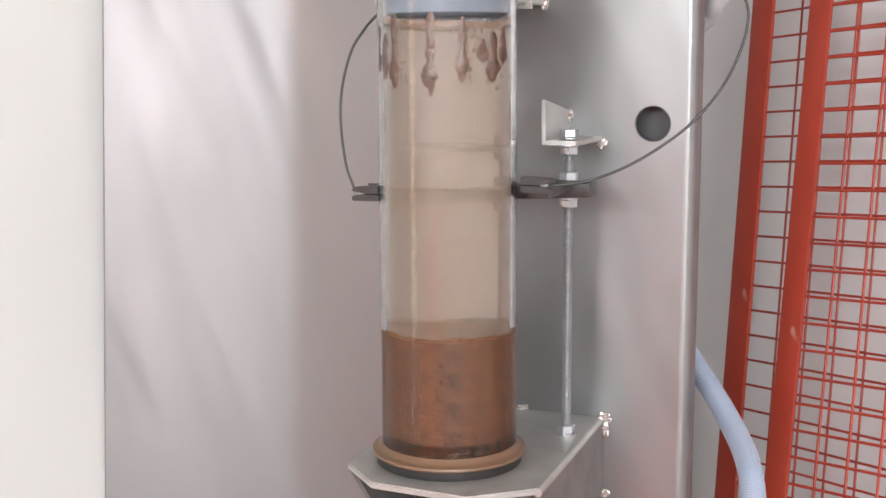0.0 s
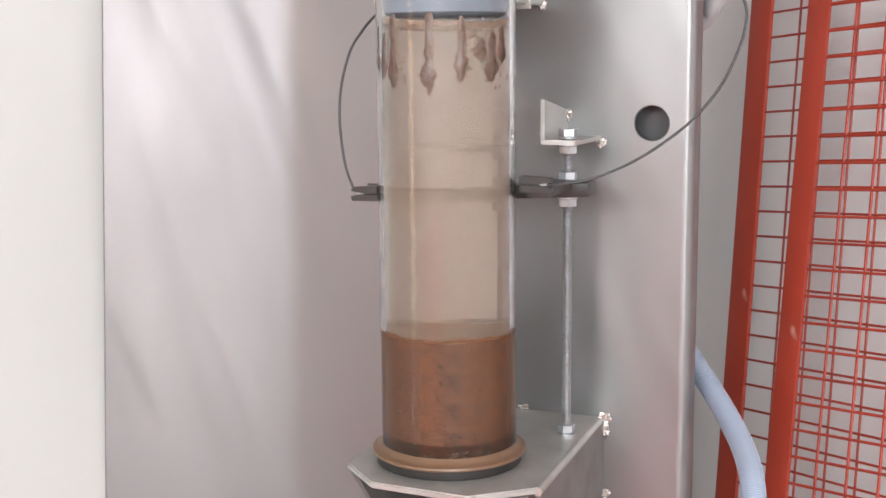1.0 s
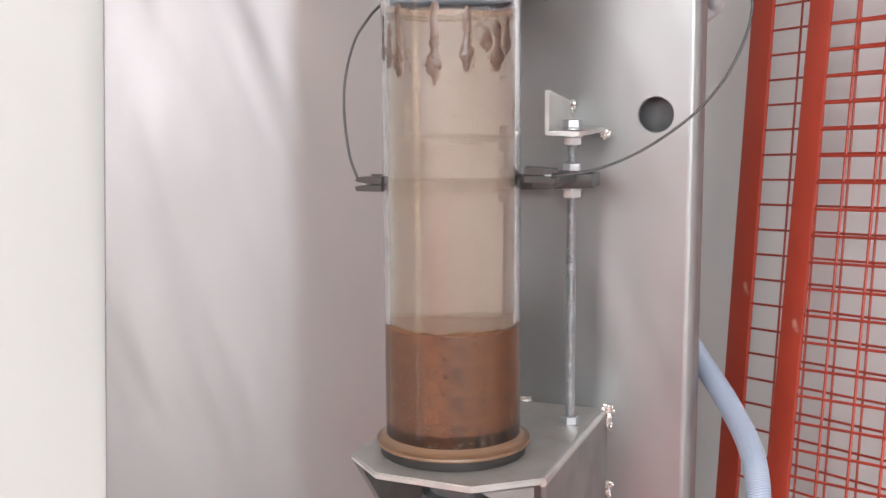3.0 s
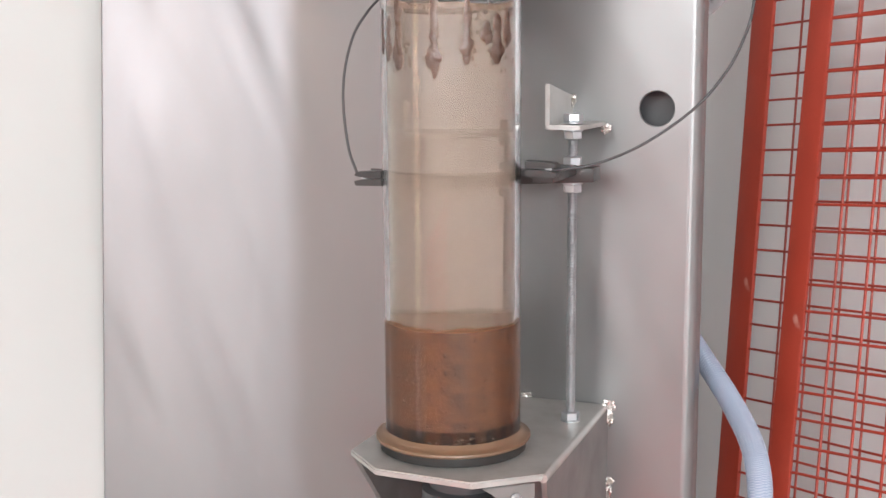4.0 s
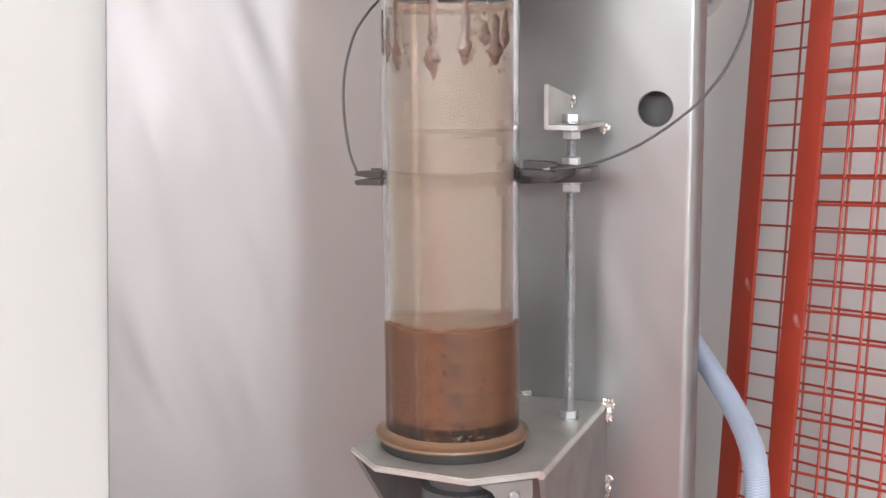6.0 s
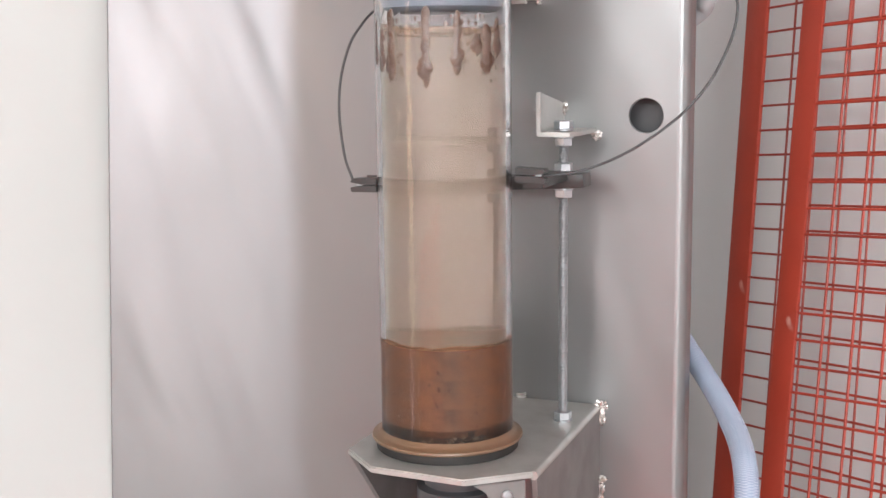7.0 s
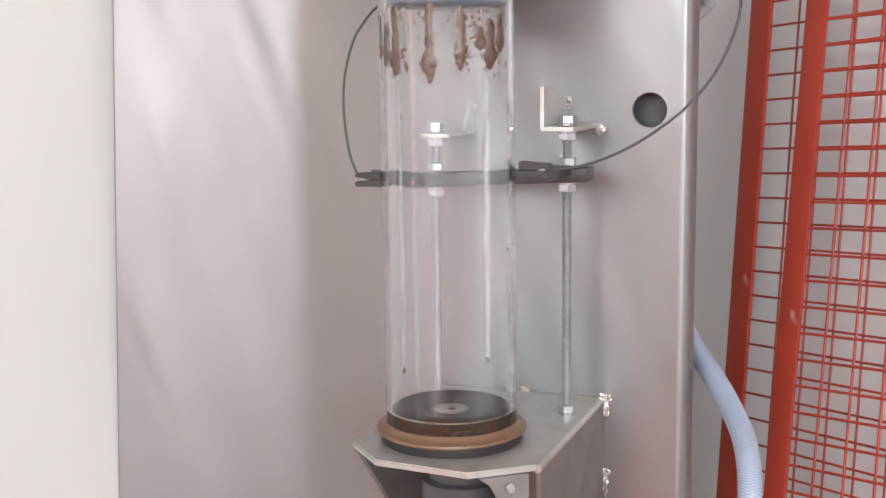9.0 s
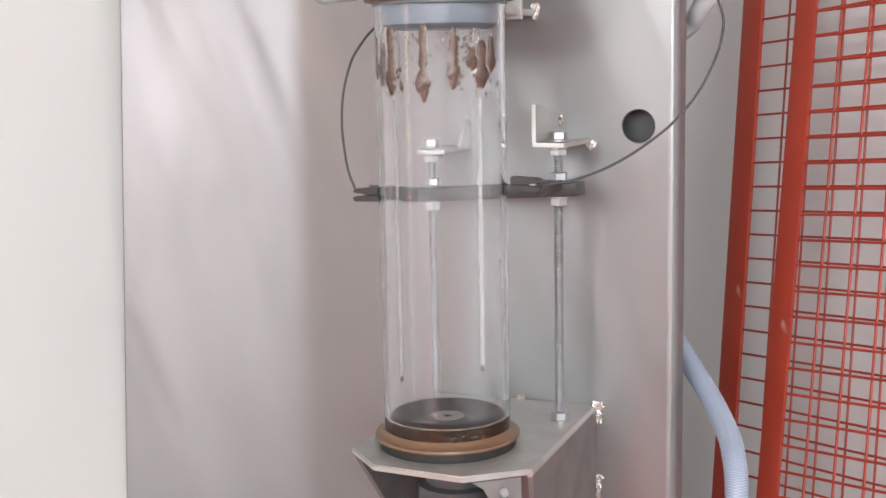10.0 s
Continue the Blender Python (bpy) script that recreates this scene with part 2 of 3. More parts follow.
def hexagon(across, height, m=None):
    r = across / math.sqrt(3)
    bm = lathe([(r * 0.9, 0), (r, height * 0.1), (r, height * 0.9), (r * 0.9, height)], 6)
    if m is not None:
        bmesh.ops.transform(bm, verts=bm.verts, matrix=m)
    return bm


def blob(size, seed, rough=0.25, detail=2):
    """A lumpy drop of given half sizes."""
    bm = bmesh.new()
    bmesh.ops.create_icosphere(bm, subdivisions=detail, radius=1)
    for v in bm.verts:
        k = 1 + rough * noise.noise(v.co * 1.7 + Vector((seed * 3.1, seed, 0)))
        v.co = Vector((v.co.x * size[0] * k, v.co.y * size[1] * k, v.co.z * size[2] * k))
    return bm


# ---- the room ----
def room():
    T = 0.12
    tagged(part("wall_left", box(-0.190 - T, -4.5, 0, -0.190, -0.063, 3.2, bevel=0.002), WALL, at=ROOM), "warm white painted wall beside the steel column", "wall", kind="structure")
    tagged(part("wall_right", box(-0.31, -0.06, 0, 4.62, T, 3.2), WALL_PLAIN, at=ROOM), "white painted wall behind the fence panels", "wall", kind="structure")


    def pierced(a0, a1, w0, w1, z0, z1):
        bm = bmesh.new()
        for p in ((a0, 0, w0, 3.2), (w1, 0, a1, 3.2), (w0, 0, w1, z0), (w0, z1, w1, 3.2)):
            add_box(bm, p[0], 0, p[1], p[2], T, p[3])
        return bm
    def pierced2():
        bm = bmesh.new()
        for p in ((-0.315, 0, -0.20, 3.2), (-0.20, 2.7, 0.20, 3.2), (0.20, 0, 1.67, 3.2), (1.67, 0, 4.45, 1.88), (1.67, 2.92, 4.45, 3.2), (4.45, 0, 4.5, 3.2)):
            add_box(bm, p[0], 0, p[1], p[2], T, p[3])
        return bm
    tagged(part("wall_window_side", pierced(-4.5, 0, -3.65, -1.55, 2.03, 2.37), PLASTER, at=ROOM @ pose(4.62, 0, 0, 0, 0, 90)), "plain plastered wall with a high ribbon window", "wall", kind="structure")
    tagged(part("wall_behind", pierced2(), PLASTER, at=ROOM @ pose(0, -4.62, 0)), "plain plastered wall with a window and a tall glazed door opening", "wall", kind="structure")
    # added out of view: gives the column something red to reflect
    tagged(part("wall_dado", box(1.1, -4.5, 0.0, 4.45, -4.485, 0.80), UNSEEN_RED, at=ROOM), "red lower wall panel added out of view to redden the column's reflection", "wall panel", kind="structure")
    tagged(part("floor", box(-0.315, -4.62, -0.1, 4.74, T, 0), FLOOR, at=ROOM), "grey concrete floor", "floor", kind="structure")
    # likewise added and unseen, for red low down in the column's reflection
    tagged(part("floor_marking", box(0.7, -4.45, 0, 3.6, -1.7, 0.004), UNSEEN_RED, at=ROOM), "red floor zone added out of view to redden the column's reflection", "floor marking", kind="structure")
    tagged(part("ceiling", box(-0.315, -4.62, 3.2, 4.74, T, 3.3), PLASTER, at=ROOM), "plain pale ceiling", "ceiling", kind="structure")


# ---- the steel column ----
COLUMN_Y = 0.150
XLOW, XHIGH = -0.5034, -0.4020  # the column's left edge at its foot and its head


def column():
    col = thing("steel_column", MACHINE, "folded galvanised steel column with a round hole in its face", "column")
    x0, x1, z0, z1, t, r = XLOW, 0.160, -1.2, 0.75, 0.004, 0.010
    slant = (XHIGH - XLOW) / (z1 - z0)  # the left edge stands a little out of plumb
    hx, hz, hr = 0.1235, 0.257, 0.0146
    y = COLUMN_Y
    # face sheet with its hole: rings of points from the hole outwards to the sheet's edge
    n = 64
    bm = bmesh.new()
    ang = [2 * math.pi * (i + 0.5) / n for i in range(n)]

    def edge_point(a):
        c, s = math.cos(a), math.sin(a)
        reach = [(x1 - r - hx) / c if c > 0 else 9.0, (x0 + (hz - z0) * slant - hx) / (c - slant * s) if c - slant * s < 0 else 9.0, (z1 - hz) / s if s > 0 else (z0 - hz) / s]
        k = min(q for q in reach if q > 0)
        return hx + k * c, hz + k * s
    corner_angles = [math.atan2(cz - hz, cx - hx) % (2 * math.pi) for cx, cz in ((XLOW, z0), (XHIGH, z1), (x1 - r, z0), (x1 - r, z1))]
    for ca in corner_angles:
        i = min(range(n), key=lambda q: abs(ang[q] - ca))
        ang[i] = ca
    rings = [[bm.verts.new((hx + hr * math.cos(a), y + t, hz + hr * math.sin(a))) for a in ang],
             [bm.verts.new((hx + hr * math.cos(a), y + 0.0006, hz + hr * math.sin(a))) for a in ang],
             [bm.verts.new((hx + (hr + 0.0008) * math.cos(a), y, hz + (hr + 0.0008) * math.sin(a))) for a in ang],
             [bm.verts.new((hx + (hr + 0.008) * math.cos(a), y, hz + (hr + 0.008) * math.sin(a))) for a in ang],
             [bm.verts.new((edge_point(a)[0], y, edge_point(a)[1])) for a in ang]]
    for a, b in zip(rings, rings[1:]):
        for i in range(n):
            j = (i + 1) % n
            bm.faces.new((a[i], a[j], b[j], b[i]))
    part("face_sheet", bm, ZINC, col)
    # added dark sheet: its colour gives the shade seen through the hole
    part("back_sheet", box(-0.36, y + 0.0265, z0, x1 - 0.001, y + 0.0285, z1), GREY_PVC, col, "dark sheet in place of the shade inside the column")
    # folded sides with rounded bends
    for sign, xe, depth, name, r in ((1, x1, 0.026, "folded_side", 0.010), (-1, XLOW - 0.003, 0.02, "folded_side", 0.003)):
        bm = bmesh.new()
        lean = XHIGH - XLOW if sign < 0 else 0
        prof = [(xe - sign * r, y)]
        prof += [(xe - sign * r + sign * r * math.sin(k * math.pi / 16), y + r - r * math.cos(k * math.pi / 16)) for k in range(1, 9)]
        prof += [(xe, y + depth)]
        cols = [(bm.verts.new((px, py, z0)), bm.verts.new((px + lean, py, z1))) for px, py in prof]
        for a, b in zip(cols, cols[1:]):
            bm.faces.new((a[0], b[0], b[1], a[1]))
        part(name, bm, ZINC, col)


def weld_bead(parent, x, y, z, w, h, seed):
    """One lumpy run of weld."""
    bm = bmesh.new()
    bmesh.ops.create_icosphere(bm, subdivisions=4, radius=1)
    for v in bm.verts:
        k = 0.75 + 0.45 * noise.noise(v.co * 2.2 + Vector((seed * 5.3, 1.7, seed))) + 0.22 * noise.noise(v.co * 5.5 + Vector((seed, 0, 4)))
        v.co = Vector((x + v.co.x * w * k * (1.15 + 0.5 * v.co.z), y + v.co.y * 0.004 * k, z + v.co.z * h * k))
    part("weld_bead", bm, WELD, parent, "shiny lumpy weld bead")


# ---- shelf bracket under the tube ----
def shelf_bracket():
    sh = thing("shelf_bracket", MACHINE, "galvanised steel shelf bracket with a cut-cornered nose welded to the column", "bracket")
    outline = [(-0.0725, COLUMN_Y), (-0.0725, -0.040), (-0.037, -0.074), (0.0412, -0.079), (0.0838, -0.044), (0.0828, COLUMN_Y)]
    part("shelf_plate", prism(outline, -0.005, 0, 0.0012), ZINC_SHELF, sh)
    part("folded_edge", sweep([Vector((0.0836 - 0.001 * k / 8, -0.0430 + 0.193 * k / 8, -0.0034)) for k in range(9)], 0.0034, 20), ZINC_SHELF, sh)
    # side gussets, folded down
    def gusset(name, pts, x):
        bm = bmesh.new()
        for dx in (0, 0.004):
            bm.faces.new([bm.verts.new((x + dx, py, pz)) for py, pz in pts])
        bm.verts.ensure_lookup_table()
        k = len(pts)
        for i in range(k):
            j = (i + 1) % k
            bm.faces.new((bm.verts[i], bm.verts[j], bm.verts[k + j], bm.verts[k + i]))
        part(name, bm, ZINC_SHADED, sh)
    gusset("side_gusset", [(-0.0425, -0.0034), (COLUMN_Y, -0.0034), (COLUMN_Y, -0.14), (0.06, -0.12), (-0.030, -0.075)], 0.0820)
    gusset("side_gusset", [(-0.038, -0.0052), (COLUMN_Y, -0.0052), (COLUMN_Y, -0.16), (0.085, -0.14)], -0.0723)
    # front lip on the right half with a rounded notch and a small screw
    pts = [(0.043, -0.0052), (0.0835, -0.0052), (0.0835, -0.090), (0.066, -0.060), (0.0605, -0.036), (0.0575, -0.020), (0.0530, -0.0115)]
    bm = prism(pts, 0, 0.003, 0.0005)
    bmesh.ops.transform(bm, verts=bm.verts, matrix=pose(0.0440, -0.0748, 0, 0, 0, 39.4) @ pose(-0.040, 0, 0) @ pose(0, 0, 0, 90))
    part("front_lip", bm, ZINC_SHADED, sh)
    bm = lathe([(0.0001, 0), (0.0042, 0.0004), (0.0042, 0.002), (0.003, 0.0032), (0.0001, 0.0035)], 16)
    part("screw_head", bm, BRIGHT, sh, at=pose(0.0440, -0.0748, 0, 0, 0, 39.4) @ pose(0.0285, -0.003, -0.0150, 90))
    for i, (wx, wz, w, h) in enumerate(((0.0868, -0.002, 0.0060, 0.0075), (0.0880, -0.013, 0.0034, 0.0085), (0.0868, -0.0690, 0.0058, 0.0045), (0.0876, -0.082, 0.0030, 0.012), (0.012, 0.002, 0.0055, 0.0035))):
        weld_bead(sh, wx, COLUMN_Y - 0.002, wz, w, h, i + 1)


def upper_bracket():
    up = thing("upper_bracket", MACHINE, "galvanised steel plate holding the tube's collar, welded to the column", "bracket")
    part("holder_plate", prism([(-0.090, 0.063), (0.026, 0.063), (0.030, COLUMN_Y), (-0.090, COLUMN_Y)], 0.3560, 0.3615, 0.001), ZINC_SHELF, up)
    part("front_lip", box(0.002, 0.110, 0.3520, 0.0295, 0.114, 0.3755, bevel=0.0006), ZINC_SHELF, up)
    weld_bead(up, 0.0300, COLUMN_Y - 0.002, 0.3600, 0.0045, 0.0090, 12)


# ---- threaded rods ----
def thread_profile(z0, z1, r=0.004, pitch=0.00125):
    prof, z = [(0.0005, z0)], z0
    while z < z1:
        prof += [(r * 0.84, z), (r, z + pitch * 0.5)]
        z += pitch
    return prof + [(0.0005, z)]


def threaded_rod(u, v, drop=0.0):
    rod = thing("threaded_rod", MACHINE @ pose(u, v, 0), "galvanised threaded rod with hexagon nuts, standing on the shelf", "threaded rod", "rods behind the tube")
    part("rod", lathe(thread_profile(0.0, 0.2565 - drop), 14), ROD, rod)
    for z, h, rot in ((0.001, 0.0068, 10), (0.1935, 0.0068, 35), (0.2155, 0.0068, 15), (0.2365, 0.0068, 30), (0.2505, 0.0068, 5)):
        part("nut", hexagon(0.0135, h), BRIGHT, rod, at=pose(0, 0, z - (drop if z > 0.1 else 0), 0, 0, rot + 17))
    for z in (0.2003, 0.2433, 0.2492, 0.0):
        part("washer", lathe([(0.0042, 0), (0.0083, 0), (0.0083, 0.0012), (0.0042, 0.0012)], 28, closed=True), BRIGHT, rod, at=pose(0, 0, z - (drop if z > 0.1 else 0)))


def angle_bracket(u, z, side=1):
    br = thing("angle_bracket", MACHINE @ pose(u, 0, z), "short galvanised steel angle welded to the column, holding a rod", "bracket", "angle brackets")
    y1 = COLUMN_Y
    bm = prism([(side * x, y) for x, y in ((-0.0190, 0.079), (0.009, 0.079), (0.0135, 0.091), (0.0135, y1), (-0.0190, y1))], 0, 0.0035, 0.0006)
    part("base_leg", bm, ZINC_SHELF, br)
    bm = bmesh.new()
    pts = [(0.079, 0.0036), (y1, 0.0036), (y1, 0.025), (0.079, 0.0362)] if side > 0 else [(0.122, 0.0036), (y1, 0.0036), (y1, 0.028), (0.142, 0.028)]
    for dx in (0, 0.0035):
        bm.faces.new([bm.verts.new((side * (-0.0190 + dx), py, pz)) for py, pz in pts])
    bm.verts.ensure_lookup_table()
    for i in range(4):
        j = (i + 1) % 4
        bm.faces.new((bm.verts[i], bm.verts[j], bm.verts[4 + j], bm.verts[4 + i]))
    part("upright_leg", bm, ZINC_SHELF, br)
    for k, (x, zz, h) in enumerate(((0.0135 * side, -0.003, 0.0055), (-0.0165 * side, 0.020, 0.0080))):
        weld_bead(br, x, y1 - 0.002, zz, 0.0048, h, k + 20 + round(u * 100))


# ---- sensor holder round the tube ----
def sensor_holder():
    ho = thing("sensor_holder", MACHINE, "black plastic sensor fork reaching round the clear tube", "sensor holder")
    part("cross_bar", box(-0.1690, 0.081, -0.0056, 0, 0.105, 0.0056, bevel=0.0006), BLACK, ho, at=pose(0.0875, 0, 0.2068, 0, -3.1, 0))
    part("arm", box(-0.0795, 0, 0.2022, -0.0620, 0.087, 0.2145, bevel=0.0006), BLACK, ho, at=pose(0, -0.005, 0.0006, -7.2))
    part("arm", box(0.0580, 0.012, 0.2070, 0.074, 0.0808, 0.2150, bevel=0.0006), BLACK, ho)
    # spring clips whose jaws gape where the fibre enters
    for x_tip, x_root, y0, z0, h in ((-0.0785, -0.0555, -0.012, 0.2028, 0.0118), (0.0785, 0.0535, 0.006, 0.2115, 0.0122)):
        w = x_root - x_tip

        def jaw(points):
            bm = prism([(x_tip + fx * w, z0 + fz * h) for fx, fz in points], 0, 0.011, 0.0004)
            bmesh.ops.transform(bm, verts=bm.verts, matrix=pose(0, y0 + 0.011, 0, 90))
            return bm
        clip = part("fibre_clip", jaw([(0.0, 0.30), (0.05, 0.0), (1.0, 0.02), (1.0, 0.46), (0.42, 0.44)]), BLACK, ho)
        part("clip_jaw", jaw([(0.0, 0.66), (0.08, 0.90), (1.0, 1.0), (1.0, 0.50), (0.42, 0.52)]), BLACK, clip)
        part("fibre_tip", box(min(x_tip + 0.2 * w, x_tip + 0.4 * w), y0 + 0.003, z0 + 0.42 * h, max(x_tip + 0.2 * w, x_tip + 0.4 * w), y0 + 0.006, z0 + 0.56 * h, bevel=0.0004), HOSE_GREY, clip)
    part("led", lathe([(0.0002, 0), (0.0009, 0.0003), (0.0009, 0.001), (0.0002, 0.0012)], 12), LED, ho, "small glowing red light", at=pose(-0.0600, 0.0588, 0.2000, 90))


# ---- the clear tube ----
TUBE_R, TUBE_IN = 0.0527, 0.0484
TUBE = MACHINE @ pose(-0.0022, 0, 0)
PLUG_TOP = 0.026


def sight_tube():
    tu = thing("sight_tube", TUBE, "clear acrylic tube, mud-splashed near its cap, on a tan gasket", "clear tube")
    wall = part("tube_wall", lathe([(TUBE_R, 0.008), (TUBE_R, 0.385), (TUBE_IN, 0.385), (TUBE_IN, 0.008)], 96, closed=True), ACRYLIC, tu, "clear acrylic wall")
    wall.visible_shadow = False
    part("gasket_ring", lathe([(0.0529, 0.0078), (0.0598, 0.0078), (0.0606, 0.0090), (0.0602, 0.0106), (0.0572, 0.0116), (0.0548, 0.0130), (0.0529, 0.0160)], 96, closed=True), TAN, tu, "tan rubber gasket")
    part("base_gasket", lathe([(0.052, 0.0002), (0.0570, 0.0002), (0.0575, 0.0040), (0.0570, 0.0076), (0.052, 0.0076)], 72, closed=True), RUBBER, tu)
    plug = part("plug", lathe([(0.0140, 0.0012), (0.0487, 0.0012), (0.0487, PLUG_TOP - 0.0015), (0.0474, PLUG_TOP), (0.0170, PLUG_TOP - 0.0025), (0.0140, PLUG_TOP - 0.004)], 72, closed=True), PLUG, tu, "dark muddy rubber plug with a drain hole")
    part("drain_ring", lathe([(0.0030, 0.016), (0.0138, 0.016), (0.0138, 0.0235), (0.0125, 0.0243), (0.0040, 0.0238), (0.0030, 0.0225)], 40, closed=True), DRAIN, plug, "dull grey drain ring")
    part("outlet_pipe", lathe([(0.020, -0.0055), (0.0265, -0.0055), (0.0265, -0.031), (0.0325, -0.033), (0.0330, -0.058), (0.030, -0.061), (0.030, -0.16), (0.020, -0.16)], 48, closed=True), GREY_PVC, tu, "grey plastic outlet pipe under the shelf", at=pose(0.008, 0, 0))
    # cap in the tube's top, with four clear prongs
    cap = part("cap", lathe([(0.001, 0.3415), (0.040, 0.3415), (0.0455, 0.345), (0.0470, 0.352), (0.0470, 0.400), (0.001, 0.405)], 72), CAP_BLUE, tu, "blue-grey plastic cap")
    part("cap_ring", lathe([(0.0472, 0.3605), (0.0540, 0.3605), (0.0540, 0.364), (0.0472, 0.364)], 72, closed=True), CAP_BLUE, cap)
    part("collar", lathe([(0.0529, 0.362), (0.0600, 0.3635), (0.0620, 0.370), (0.0600, 0.383), (0.0529, 0.384)], 72, closed=True), TAN, tu, "tan rubber collar")
    for a in (-120, -84, -55.5, -27):
        r = 0.0425
        x, y = r * math.cos(radians(a)), r * math.sin(radians(a))
        part("prong", lathe([(0.0003, 0.2865), (0.0018, 0.2870), (0.0024, 0.2890), (0.0024, 0.3412)], 16, m=pose(x, y, 0)), CLEAR_ROD, tu, "clear plastic prong")
    film = part("residue_film", lathe([(TUBE_IN - 0.0006, 0.030), (TUBE_IN - 0.0006, 0.340), (TUBE_IN - 0.0009, 0.340), (TUBE_IN - 0.0009, 0.030)], 96, closed=True), FILM, tu, "faint milky streaks on the tube")
    film.visible_shadow = False
    mud_splashes(tu)


def on_wall(angle, z, r=TUBE_IN - 0.0008):
    return pose(r * math.cos(radians(angle)), r * math.sin(radians(angle)), z, 0, 0, angle + 90)


def mud_splashes(tu):
    """Mud runs and specks sticking inside the tube."""
    rng = random.Random(4)
    runs = [(-120, 0.338, 0.296, 0.0056), (-84, 0.339, 0.291, 0.0048), (-56, 0.336, 0.300, 0.0046), (-27, 0.326, 0.300, 0.0060), (-38, 0.321, 0.314, 0.0042), (-134, 0.326, 0.302, 0.0052), (-147, 0.332, 0.306, 0.0050), (-14, 0.330, 0.312, 0.0044)]
    for i, (a, top, low, w) in enumerate(runs):
        bm = bmesh.new()
        steps = 17
        for k in range(steps):
            f = k / (steps - 1)
            size = w * (0.62 + 0.12 * math.sin(k * 0.9 + i * 2.3) + 0.55 * math.exp(-((k - 13) / 1.7) ** 2))
            b = blob((size, 0.0009 + 0.10 * size, 0.0058), i * 20 + k, 0.25)
            bmesh.ops.transform(b, verts=b.verts, matrix=on_wall(a + rng.uniform(-1.0, 1.0), top + (low - top) * f))
            join(bm, b)
        part("mud_run", bm, MUD, tu, "brown wet mud run")
    bm = bmesh.new()
    for k in range(560):
        kind = rng.random()
        if kind < 0.50:
            a, z = rng.choice((-135, -120, -112, -84, -56, -40, -27)) + rng.gauss(0, 7), rng.uniform(0.290, 0.338)
        elif kind < 0.72:
            a, z = rng.gauss(4, 4), rng.uniform(0.10, 0.31)
        elif kind < 0.86:
            a, z = rng.gauss(-143, 3), rng.uniform(0.14, 0.31)
        else:
            a, z = rng.choice((70, 70, 168)) + rng.gauss(0, 1.5), rng.uniform(0.06, 0.30)
        s = 0.0004 + 0.0012 * rng.random() ** 2.5
        b = blob((s, 0.0003, s * rng.uniform(1, 2.4)), k, 0.5, 1)
        bmesh.ops.transform(b, verts=b.verts, matrix=on_wall(a, z, TUBE_IN - 0.0007))
        join(bm, b)
    foot = bmesh.new()
    for k in range(40):
        s = rng.uniform(0.0006, 0.0024)
        b = blob((s, 0.0004, s * 0.6), k + 300, 0.6, 1)
        bmesh.ops.transform(b, verts=b.verts, matrix=on_wall(rng.gauss(-62, 30), 0.0135 + 0.006 * rng.random() ** 2, 0.0490))
        join(foot, b)
    tagged(part("dried_mud", foot, DRIED, tu, "pale dried mud round the plug"), kind="stuff")
    for a, end in ((70, 0.055), (168, 0.049)):
        b2 = bmesh.new()
        for k in range(25):
            b = blob((0.0023 + 0.0007 * rng.random(), 0.0003, 0.007), k + a, 0.4)
            bmesh.ops.transform(b, verts=b.verts, matrix=on_wall(a + rng.uniform(-0.6, 0.6), end + 0.007 + k * 0.0098, TUBE_IN - 0.0008))
            join(b2, b)
        b = blob((0.0030, 0.0008, 0.0024), a, 0.4)
        bmesh.ops.transform(b, verts=b.verts, matrix=on_wall(a, end))
        part("mud_drip", b, MUD, tu, "brown mud drip")
        part("wet_streak", b2, STREAK, tu, "pale wet streak running down the tube")
    tagged(part("mud_speck", bm, MUD, tu, "scattered small mud specks"), kind="stuff")


# ---- what runs out of the tube ----
RING_H = 0.025
PARK = 0.0008
LEVEL = [(0, 0.3370), (5.7, 0.3370), (6.6, 0.3365), (6.8, 0.3350), (7.0, 0.3280), (7.2, 0.3040), (7.3, 0.2940), (7.4, 0.2870), (7.5, 0.2805), (7.6, 0.2720),
         (7.7, 0.2630), (7.8, 0.2410), (7.9, 0.2190), (8.0, 0.1920), (8.1, 0.1640), (8.2, 0.1345), (8.3, 0.1090), (8.4, 0.0790), (8.5, 0.0520), (8.6, 0.0310),
         (8.7, 0.0160), (8.8, 0.0060), (10, 0.0060)]
BED = [(0, 0.1035), (5.0, 0.0990), (5.7, 0.0985), (6.6, 0.0960), (6.8, 0.0935), (7.0, 0.0870), (7.2, 0.0805), (7.3, 0.0755), (7.4, 0.0715), (7.5, 0.0620), (7.6, 0.0590), (7.7, 0.0510),
       (7.8, 0.0390), (7.9, 0.0280), (8.0, 0.0200), (8.2, 0.0090), (8.4, 0.0060), (10, 0.0060)]
moving = []


